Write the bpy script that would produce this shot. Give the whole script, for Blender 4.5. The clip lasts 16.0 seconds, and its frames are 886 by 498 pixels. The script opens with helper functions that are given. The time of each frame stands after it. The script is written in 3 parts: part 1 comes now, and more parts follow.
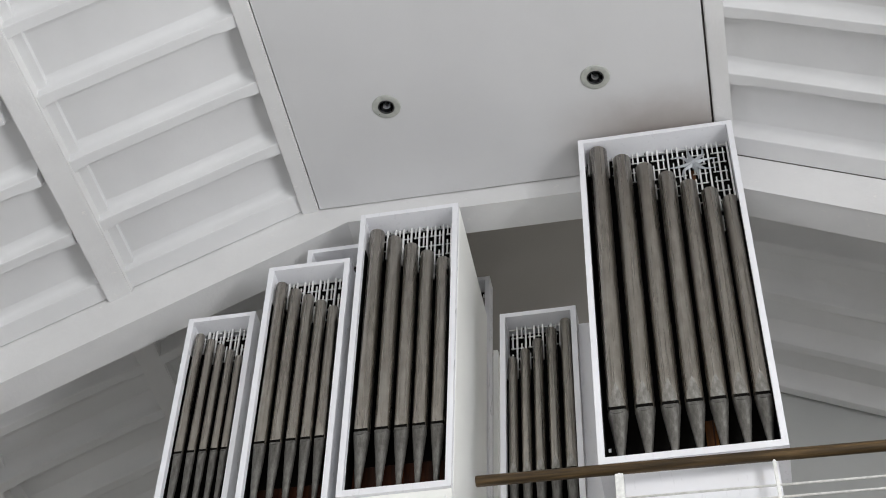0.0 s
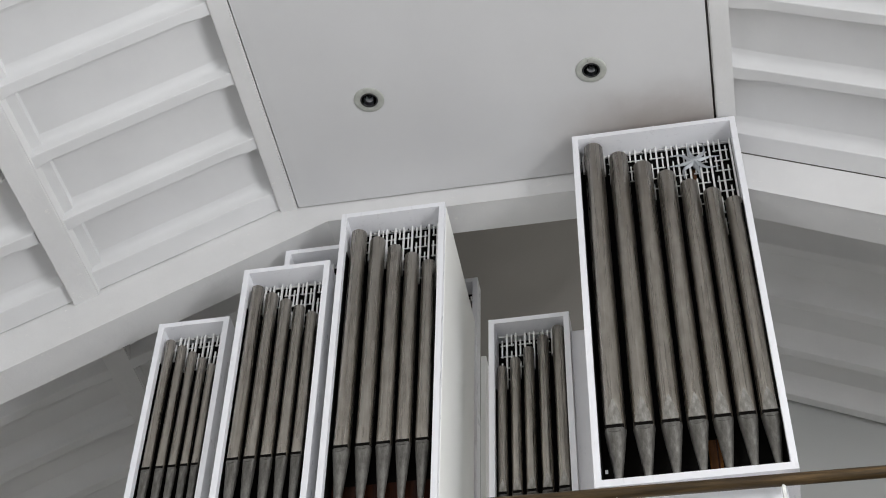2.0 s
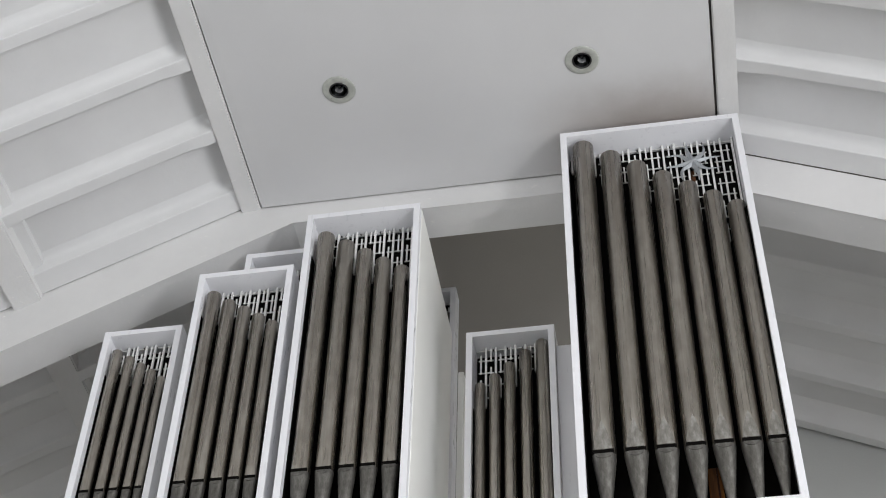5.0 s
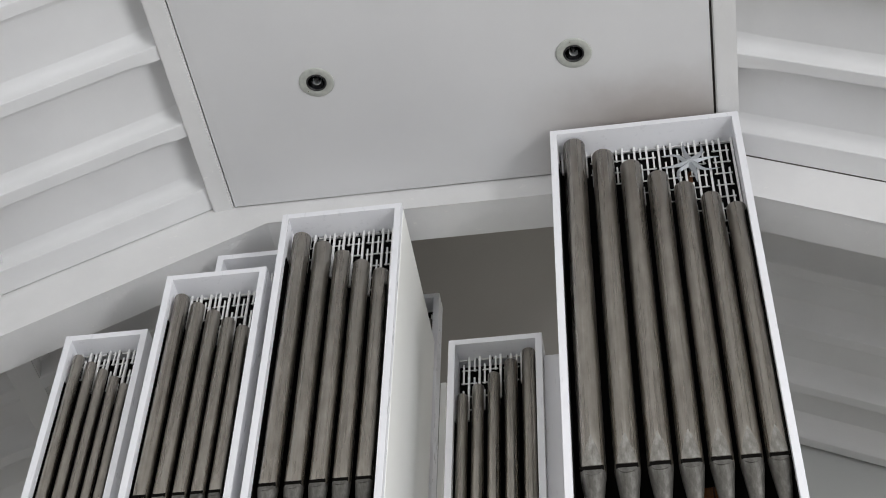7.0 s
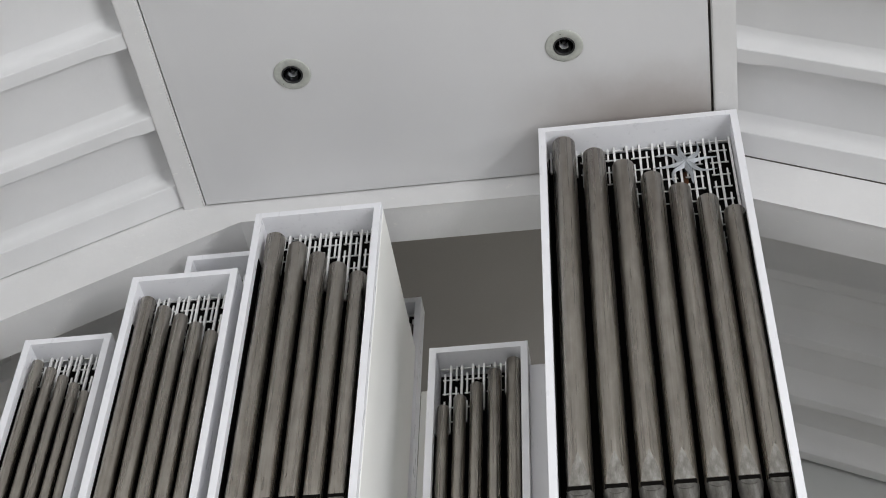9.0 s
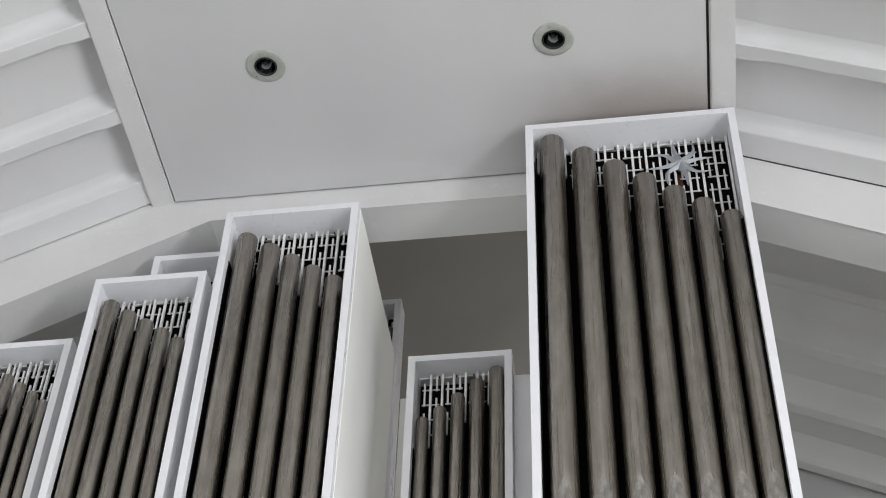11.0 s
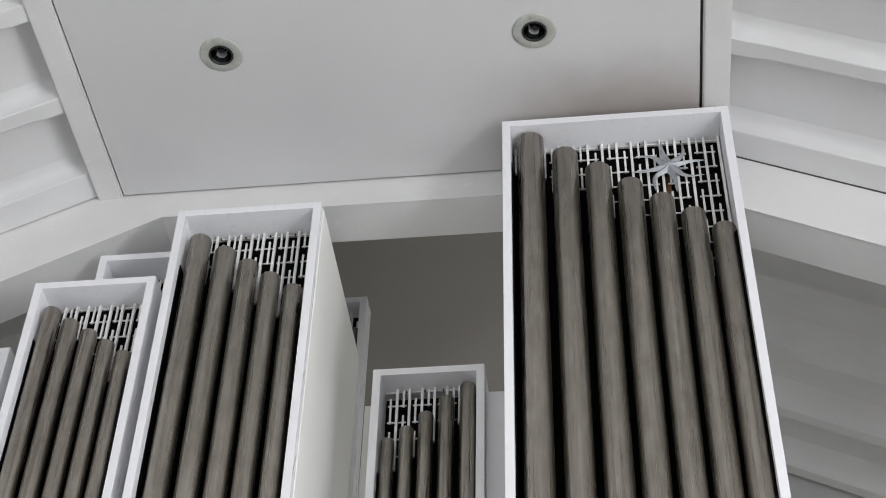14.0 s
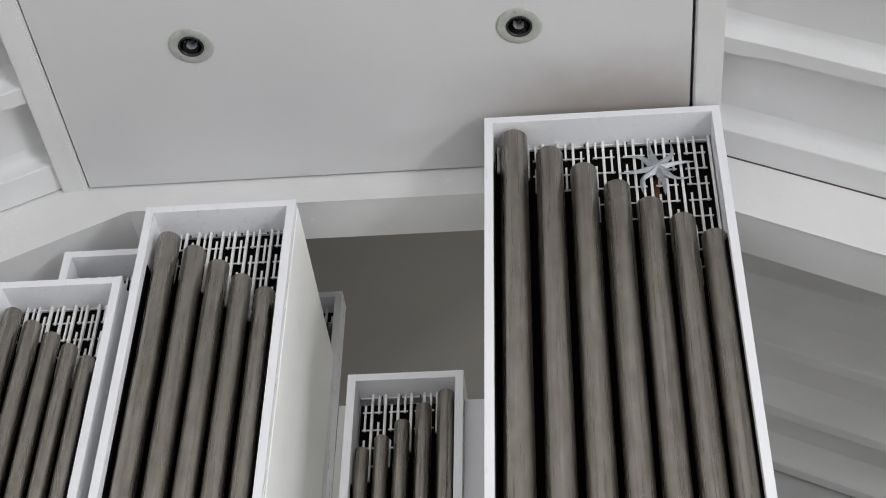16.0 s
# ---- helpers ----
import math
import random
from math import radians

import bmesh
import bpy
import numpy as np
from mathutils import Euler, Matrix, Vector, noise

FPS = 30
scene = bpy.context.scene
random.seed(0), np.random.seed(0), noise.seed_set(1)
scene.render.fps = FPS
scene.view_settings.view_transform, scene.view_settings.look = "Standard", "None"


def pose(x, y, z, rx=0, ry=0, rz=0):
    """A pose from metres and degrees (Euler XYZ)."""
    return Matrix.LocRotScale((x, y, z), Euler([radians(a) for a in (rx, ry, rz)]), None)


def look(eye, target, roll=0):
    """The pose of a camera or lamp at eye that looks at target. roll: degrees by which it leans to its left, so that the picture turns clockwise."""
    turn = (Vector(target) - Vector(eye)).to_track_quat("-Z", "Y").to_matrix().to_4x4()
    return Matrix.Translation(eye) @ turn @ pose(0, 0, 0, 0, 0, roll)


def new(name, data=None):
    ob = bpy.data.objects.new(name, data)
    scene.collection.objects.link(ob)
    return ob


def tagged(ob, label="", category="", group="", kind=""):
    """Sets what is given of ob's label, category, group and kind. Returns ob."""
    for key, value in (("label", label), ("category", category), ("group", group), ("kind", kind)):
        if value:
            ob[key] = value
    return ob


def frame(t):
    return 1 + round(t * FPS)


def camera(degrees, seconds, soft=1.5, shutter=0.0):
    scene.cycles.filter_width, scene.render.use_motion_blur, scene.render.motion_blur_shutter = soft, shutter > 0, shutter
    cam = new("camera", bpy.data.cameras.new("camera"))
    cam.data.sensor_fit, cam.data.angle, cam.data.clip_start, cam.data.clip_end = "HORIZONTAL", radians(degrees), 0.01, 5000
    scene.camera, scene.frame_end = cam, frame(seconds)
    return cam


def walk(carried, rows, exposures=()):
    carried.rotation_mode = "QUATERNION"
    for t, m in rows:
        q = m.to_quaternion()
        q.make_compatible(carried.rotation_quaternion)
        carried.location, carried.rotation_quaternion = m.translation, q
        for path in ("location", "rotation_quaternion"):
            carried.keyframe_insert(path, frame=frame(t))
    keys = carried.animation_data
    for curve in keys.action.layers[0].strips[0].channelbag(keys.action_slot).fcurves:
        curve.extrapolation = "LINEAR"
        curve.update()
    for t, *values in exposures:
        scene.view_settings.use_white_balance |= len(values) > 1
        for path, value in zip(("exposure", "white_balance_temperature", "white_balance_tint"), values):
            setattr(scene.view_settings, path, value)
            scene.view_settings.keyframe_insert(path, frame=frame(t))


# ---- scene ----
cam = camera(32.25, 16.0, soft=1.0)
# seconds, eye, target, roll
PATH = [
    (0.0, (0.5504, -6.4417, 1.6922), (-0.0480, -3.7495, 4.5894), 1.918),
    (1.0, (0.5054, -6.3274, 1.9613), (-0.0743, -3.6029, 4.8321), 1.624),
    (2.0, (0.4715, -6.1582, 2.1897), (-0.0918, -3.4226, 5.0531), 1.518),
    (3.0, (0.4467, -5.9586, 2.3865), (-0.1022, -3.2259, 5.2555), 1.545),
    (4.0, (0.4292, -5.7477, 2.5608), (-0.1069, -3.0260, 5.4427), 1.655),
    (5.0, (0.4173, -5.5399, 2.7211), (-0.1068, -2.8322, 5.6183), 1.807),
    (6.0, (0.4094, -5.3454, 2.8751), (-0.1032, -2.6505, 5.7863), 1.966),
    (7.0, (0.4040, -5.1707, 3.0295), (-0.0970, -2.4840, 5.9502), 2.105),
    (8.0, (0.3998, -5.0195, 3.1898), (-0.0890, -2.3334, 6.1132), 2.203),
    (9.0, (0.3958, -4.8928, 3.3600), (-0.0800, -2.1983, 6.2777), 2.247),
    (10.0, (0.3912, -4.7899, 3.5420), (-0.0703, -2.0768, 6.4448), 2.230),
    (11.0, (0.3853, -4.7086, 3.7357), (-0.0600, -1.9670, 6.6142), 2.153),
    (12.0, (0.3779, -4.6461, 3.9387), (-0.0491, -1.8672, 6.7838), 2.025),
    (13.0, (0.3690, -4.5995, 4.1457), (-0.0373, -1.7761, 6.9498), 1.859),
    (14.0, (0.3592, -4.5661, 4.3487), (-0.0240, -1.6938, 7.1061), 1.679),
    (15.0, (0.3491, -4.5442, 4.5363), (-0.0086, -1.6222, 7.2443), 1.513),
    (16.0, (0.3399, -4.5339, 4.6935), (0.0094, -1.5649, 7.3536), 1.397),
]
walk(cam, [(t, look(e, g, r)) for t, e, g, r in PATH])

# ---- light ----
world = bpy.data.worlds.new("world")
scene.world = world
world.use_nodes = True
wn = world.node_tree
sky = wn.nodes.new("ShaderNodeTexSky")
sky.sky_type, sky.sun_disc = "NISHITA", False
sky.sun_elevation, sky.sun_rotation = radians(35), radians(200)
wn.nodes["Background"].inputs["Strength"].default_value = 0.1
wn.links.new(sky.outputs[0], wn.nodes["Background"].inputs["Color"])
scene.view_settings.exposure = -0.14


def window_light(name, m, w, h, power, colour):
    lamp = bpy.data.lights.new(name, "AREA")
    lamp.shape, lamp.size, lamp.size_y, lamp.energy, lamp.color = "RECTANGLE", w, h, power, colour
    ob = new(name, lamp)
    ob.matrix_world = m
    return ob


# ---- materials ----
def nodes_of(name):
    mat = bpy.data.materials.new(name)
    mat.use_nodes = True
    nt = mat.node_tree
    return mat, nt, nt.nodes["Principled BSDF"]


def ramp(nt, src, stops):
    r = nt.nodes.new("ShaderNodeValToRGB")
    els = r.color_ramp.elements
    els[0].position, els[0].color = stops[0][0], (*stops[0][1], 1)
    els[1].position, els[1].color = stops[-1][0], (*stops[-1][1], 1)
    for p, c in stops[1:-1]:
        e = els.new(p)
        e.color = (*c, 1)
    nt.links.new(src, r.inputs[0])
    return r


def noise_node(nt, scale, detail=4, stretch=(1, 1, 1), rough=0.55, coords="Object"):
    co = nt.nodes.new("ShaderNodeTexCoord")
    mp = nt.nodes.new("ShaderNodeMapping")
    mp.inputs["Scale"].default_value = stretch
    n = nt.nodes.new("ShaderNodeTexNoise")
    n.inputs["Scale"].default_value, n.inputs["Detail"].default_value, n.inputs["Roughness"].default_value = scale, detail, rough
    nt.links.new(co.outputs[coords], mp.inputs[0])
    nt.links.new(mp.outputs[0], n.inputs["Vector"])
    return n


def bump(nt, bsdf, src, strength, distance):
    b = nt.nodes.new("ShaderNodeBump")
    b.inputs["Strength"].default_value, b.inputs["Distance"].default_value = strength, distance
    nt.links.new(src, b.inputs["Height"])
    nt.links.new(b.outputs[0], bsdf.inputs["Normal"])


def paint(name, colour, var=0.04, rough=0.6, grain=0.15, fine=90.0, stretch=(1, 1, 1)):
    """Brushed or rolled paint on plaster or board, with faint stains and a fine relief."""
    mat, nt, b = nodes_of(name)
    big = noise_node(nt, 1.7, 5)
    lo = tuple(c * (1 - var) for c in colour)
    hi = tuple(min(0.95, c * (1 + var)) for c in colour)
    r = ramp(nt, big.outputs[0], [(0.3, lo), (0.7, hi)])
    nt.links.new(r.outputs[0], b.inputs["Base Color"])
    small = noise_node(nt, fine, 3, stretch)
    rr = ramp(nt, small.outputs[0], [(0.3, (rough - 0.08,) * 3), (0.7, (rough + 0.08,) * 3)])
    nt.links.new(rr.outputs[0], b.inputs["Roughness"])
    bump(nt, b, small.outputs[0], grain, 0.004)
    return mat


def pipe_metal(name):
    """Dull tarnished tin-lead sheet with long streaks and cloudy patches."""
    mat, nt, b = nodes_of(name)
    info = nt.nodes.new("ShaderNodeObjectInfo")
    co = nt.nodes.new("ShaderNodeTexCoord")
    off = nt.nodes.new("ShaderNodeVectorMath")
    off.operation = "ADD"
    sc = nt.nodes.new("ShaderNodeVectorMath")
    sc.operation = "SCALE"
    sc.inputs[0].default_value, = ((17.0, 31.0, 47.0),)
    nt.links.new(info.outputs["Random"], sc.inputs["Scale"])
    nt.links.new(co.outputs["Object"], off.inputs[0])
    nt.links.new(sc.outputs[0], off.inputs[1])

    def tex(scale, stretch, detail):
        mp = nt.nodes.new("ShaderNodeMapping")
        mp.inputs["Scale"].default_value = stretch
        n = nt.nodes.new("ShaderNodeTexNoise")
        n.inputs["Scale"].default_value, n.inputs["Detail"].default_value = scale, detail
        nt.links.new(off.outputs[0], mp.inputs[0])
        nt.links.new(mp.outputs[0], n.inputs["Vector"])
        return n
    streak = tex(62, (1, 1, 0.022), 7)
    cloud = tex(21, (1, 1, 0.4), 9)
    dent = tex(5, (1, 1, 0.5), 2)
    mix = nt.nodes.new("ShaderNodeMath")
    mix.operation = "ADD"
    half = nt.nodes.new("ShaderNodeMath")
    half.operation, half.inputs[1].default_value = "MULTIPLY", 0.5
    wa = nt.nodes.new("ShaderNodeMath")
    wa.operation, wa.inputs[1].default_value = "MULTIPLY", 1.1
    wb = nt.nodes.new("ShaderNodeMath")
    wb.operation, wb.inputs[1].default_value = "MULTIPLY", 0.9
    nt.links.new(streak.outputs[0], wa.inputs[0])
    nt.links.new(cloud.outputs[0], wb.inputs[0])
    nt.links.new(wa.outputs[0], mix.inputs[0])
    nt.links.new(wb.outputs[0], mix.inputs[1])
    nt.links.new(mix.outputs[0], half.inputs[0])
    r = ramp(nt, half.outputs[0], [(0.3, (0.25, 0.227, 0.195)), (0.5, (0.352, 0.324, 0.283)), (0.7, (0.46, 0.428, 0.379))])
    nt.links.new(r.outputs[0], b.inputs["Base Color"])
    b.inputs["Metallic"].default_value = 0.96
    rr = ramp(nt, streak.outputs[0], [(0.3, (0.24,) * 3), (0.7, (0.34,) * 3)])
    nt.links.new(rr.outputs[0], b.inputs["Roughness"])
    bump(nt, b, dent.outputs[0], 0.05, 0.01)
    return mat


def scraped_metal(name, k=1.0):
    """The brighter, hand-scraped sheet of the lips and feet."""
    mat, nt, b = nodes_of(name)
    n = noise_node(nt, 26, 8, (1, 1, 0.35), 0.7)
    r = ramp(nt, n.outputs[0], [(0.33, (0.15 * k, 0.142 * k, 0.125 * k)), (0.5, (0.26 * k, 0.25 * k, 0.228 * k)), (0.68, (0.44 * k, 0.43 * k, 0.4 * k))])
    nt.links.new(r.outputs[0], b.inputs["Base Color"])
    b.inputs["Metallic"].default_value, b.inputs["Roughness"].default_value = 0.75, 0.5
    bump(nt, b, n.outputs[0], 0.12, 0.003)
    return mat


def wood(name, dark, mid, light, axis):
    mat, nt, b = nodes_of(name)
    st = [9.0, 9.0, 9.0]
    st[axis] = 0.5
    n = noise_node(nt, 4.5, 8, st, 0.65)
    r = ramp(nt, n.outputs[0], [(0.3, dark), (0.5, mid), (0.7, light)])
    nt.links.new(r.outputs[0], b.inputs["Base Color"])
    b.inputs["Roughness"].default_value = 0.45
    bump(nt, b, n.outputs[0], 0.15, 0.003)
    return mat


def plain(name, colour, rough=0.6, metal=0.0):
    mat, nt, b = nodes_of(name)
    n = noise_node(nt, 30, 3)
    r = ramp(nt, n.outputs[0], [(0.3, tuple(c * 0.85 for c in colour)), (0.7, tuple(min(1, c * 1.12) for c in colour))])
    nt.links.new(r.outputs[0], b.inputs["Base Color"])
    b.inputs["Roughness"].default_value, b.inputs["Metallic"].default_value = rough, metal
    return mat


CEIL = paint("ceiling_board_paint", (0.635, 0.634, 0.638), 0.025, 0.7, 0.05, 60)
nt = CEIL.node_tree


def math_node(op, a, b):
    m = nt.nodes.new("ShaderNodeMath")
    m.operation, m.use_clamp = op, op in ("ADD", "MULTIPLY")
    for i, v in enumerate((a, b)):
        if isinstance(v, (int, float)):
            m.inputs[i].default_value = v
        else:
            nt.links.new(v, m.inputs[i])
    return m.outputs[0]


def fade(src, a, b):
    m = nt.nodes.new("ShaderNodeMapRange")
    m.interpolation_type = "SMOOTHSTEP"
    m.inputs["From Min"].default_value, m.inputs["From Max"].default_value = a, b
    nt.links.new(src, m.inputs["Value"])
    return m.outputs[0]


# contact shadow above the tall case, painted brown into the panel colour
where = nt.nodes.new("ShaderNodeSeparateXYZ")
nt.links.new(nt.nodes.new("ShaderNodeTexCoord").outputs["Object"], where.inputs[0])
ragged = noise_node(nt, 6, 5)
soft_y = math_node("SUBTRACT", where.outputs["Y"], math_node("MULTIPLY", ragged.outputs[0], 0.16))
case_shade = math_node("MULTIPLY", fade(soft_y, -0.5, 0.0), math_node("MULTIPLY", fade(where.outputs["X"], -0.35, 0.45), fade(where.outputs["X"], 1.2, 0.75)))
shade_mix = nt.nodes.new("ShaderNodeMix")
shade_mix.data_type = "RGBA"
shade_mix.inputs[7].default_value = (0.30, 0.258, 0.225, 1)
nt.links.new(math_node("MULTIPLY", case_shade, 0.8), shade_mix.inputs[0])
nt.links.new(nt.nodes["Principled BSDF"].inputs["Base Color"].links[0].from_socket, shade_mix.inputs[6])
nt.links.new(shade_mix.outputs[2], nt.nodes["Principled BSDF"].inputs["Base Color"])
# darker ceiling paint that carries the shade over the gallery
CEIL_SHADED = paint("ceiling_paint_shaded", (0.33, 0.312, 0.285), 0.03, 0.7, 0.05, 60)
PLASTER = paint("white_roof_paint", (0.715, 0.715, 0.715), 0.05, 0.5, 0.2, 45)
BEAMPAINT = paint("beam_paint", (0.72, 0.717, 0.712), 0.06, 0.45, 0.45, 34)
nt = BEAMPAINT.node_tree
chip = noise_node(nt, 9, 8, (1, 1.6, 1.6), 0.75)
cr = ramp(nt, chip.outputs[0], [(0.62, (0, 0, 0)), (0.68, (1, 1, 1))])
mixer = nt.nodes.new("ShaderNodeMix")
mixer.data_type = "RGBA"
mixer.inputs[7].default_value = (0.82, 0.81, 0.785, 1)
old = nt.nodes["Principled BSDF"].inputs["Base Color"].links[0].from_socket
nt.links.new(cr.outputs[0], mixer.inputs[0])
nt.links.new(old, mixer.inputs[6])
nt.links.new(mixer.outputs[2], nt.nodes["Principled BSDF"].inputs["Base Color"])
CASE = paint("case_lacquer", (0.822, 0.824, 0.85), 0.02, 0.33, 0.012, 40, (1, 1, 0.2))
CREAM = paint("cream_lacquer", (0.92, 0.92, 0.885), 0.02, 0.45, 0.06, 50, (1, 1, 0.15))
WALL = paint("wall_paint", (0.54, 0.55, 0.54), 0.03, 0.75, 0.15, 60)
FLOOR = paint("stone_floor", (0.38, 0.372, 0.355), 0.12, 0.5, 0.1, 20)
TRUNK = wood("trunk_wood", (0.03, 0.01, 0.0015), (0.09, 0.032, 0.005), (0.16, 0.064, 0.011), 2)
TRUNK.node_tree.nodes["Principled BSDF"].inputs["Specular IOR Level"].default_value = 0.15
PIPE = pipe_metal("pipe_metal")
LIP = scraped_metal("lip_metal", 1.02)
FOOT = scraped_metal("foot_metal", 0.62)
SHAFT = wood("shaft_wood", (0.035, 0.012, 0.004), (0.09, 0.033, 0.011), (0.16, 0.062, 0.02), 2)
# near-black that paints in the shade inside the cases and pipe mouths
INNER_SHADE = plain("interior_shade", (0.004, 0.0035, 0.003), 0.9)
INNER_SHADE.node_tree.nodes["Principled BSDF"].inputs["Specular IOR Level"].default_value = 0.08
REDWOOD = wood("red_brown_wood", (0.009, 0.003, 0.0012), (0.024, 0.0062, 0.0018), (0.055, 0.015, 0.004), 2)
REDWOOD.node_tree.nodes["Principled BSDF"].inputs["Specular IOR Level"].default_value = 0.15
OAK = wood("handrail_wood", (0.018, 0.012, 0.006), (0.058, 0.037, 0.016), (0.14, 0.088, 0.037), 0)
OAK.node_tree.nodes["Principled BSDF"].inputs["Specular IOR Level"].default_value = 0.25
GRILLE = plain("grille_paint", (0.78, 0.78, 0.77), 0.5)
STEEL = plain("white_steel", (0.78, 0.78, 0.75), 0.4)
SILVER = plain("brushed_silver", (0.40, 0.42, 0.44), 0.55, 0.6)
TRIM = plain("lamp_trim_grey", (0.42, 0.43, 0.395), 0.5)
DARKCHROME = plain("dark_chrome", (0.3, 0.3, 0.31), 0.12, 1.0)
GASKET = plain("black_ring", (0.01, 0.01, 0.01), 0.4)
REFLECT = plain("lamp_reflector", (0.8, 0.81, 0.83), 0.4, 0.7)
GALLERY = wood("gallery_boards", (0.05, 0.035, 0.022), (0.10, 0.07, 0.045), (0.16, 0.115, 0.075), 0)
GAP = plain("shadow_gap", (0.10, 0.088, 0.08), 0.9)


# ---- mesh helpers ----
def box_into(bm, x0, x1, y0, y1, z0, z1):
    v = [bm.verts.new(p) for p in ((x0, y0, z0), (x1, y0, z0), (x1, y1, z0), (x0, y1, z0), (x0, y0, z1), (x1, y0, z1), (x1, y1, z1), (x0, y1, z1))]
    for f in ((0, 3, 2, 1), (4, 5, 6, 7), (0, 1, 5, 4), (1, 2, 6, 5), (2, 3, 7, 6), (3, 0, 4, 7)):
        bm.faces.new([v[i] for i in f])
    return v


def bevelled_box(x0, x1, y0, y1, z0, z1, r=0.004):
    bm = bmesh.new()
    box_into(bm, x0, x1, y0, y1, z0, z1)
    if r:
        bmesh.ops.bevel(bm, geom=bm.edges[:], offset=r, segments=2, affect="EDGES", profile=0.5)
    return bm


def prism_into(bm, poly, axis, a, b):
    """A polygon given in the two other axes, drawn out along axis from a to b."""
    def at(p, s):
        q = list(p)
        q.insert(axis, s)
        return q
    lo = [bm.verts.new(at(p, a)) for p in poly]
    hi = [bm.verts.new(at(p, b)) for p in poly]
    n = len(poly)
    bm.faces.new(lo)
    bm.faces.new(hi[::-1])
    for i in range(n):
        bm.faces.new((lo[i], hi[i], hi[(i + 1) % n], lo[(i + 1) % n]))


def lathe(profile, seg=28, cap=True):
    """A turned form from (radius, z) pairs."""
    bm = bmesh.new()
    rings = []
    for r, z in profile:
        rings.append([bm.verts.new((r * math.cos(2 * math.pi * k / seg), r * math.sin(2 * math.pi * k / seg), z)) for k in range(seg)])
    for a, b in zip(rings, rings[1:]):
        for k in range(seg):
            bm.faces.new((a[k], a[(k + 1) % seg], b[(k + 1) % seg], b[k]))
    if cap:
        bm.faces.new(rings[0][::-1])
        bm.faces.new(rings[-1])
    return bm


def part(name, bm, material, parent=None, label="", smooth=False):
    me = bpy.data.meshes.new(name)
    bmesh.ops.recalc_face_normals(bm, faces=bm.faces[:])
    bm.to_mesh(me)
    bm.free()
    me.materials.append(material)
    if smooth:
        for p in me.polygons:
            p.use_smooth = True
    ob = new(name, me)
    if parent is not None:
        ob.parent = parent
    if label:
        tagged(ob, label)
    return ob


def thing(name, label, category, group="", kind="", at=(0, 0, 0)):
    ob = new(name)
    ob.location = at
    return tagged(ob, label, category, group, kind)


def structure(name, bm, material, label, category):
    return tagged(part(name, bm, material), label, category, kind="structure")


# ---- the roof ----
XC = -0.4765                # middle of the nave
PANEL_Z, PANEL_HALF = 9.549, 1.3665
SLOPE = 0.484
BEAM_Y0, BEAM_Y1 = 0.352, 0.600
BEND_HALF, BEAM_Z = 1.16, 9.397
RISE = 0.35                 # the bay over the gallery lies higher
NAVE_HALF, NEAR_Y, BACK_Y = 6.0, -14.0, 3.12
EAVE_X = NAVE_HALF


def roof_z(xr, lift=0.0):
    """Underside of the rafters at xr from the middle."""
    return 9.526 - SLOPE * (xr - 1.508) + lift


LAMP_Y, LAMPS = -0.460, (-1.189, 0.177)


def fan(s, xr, y):
    """The purlins on the west side spread a little towards the chancel."""
    return max(0.0, min(4.0, BEAM_Y0 - y)) * 0.06 * min(1.0, max(0.0, (xr - 1.45) / 1.25)) if s < 0 else 0.0


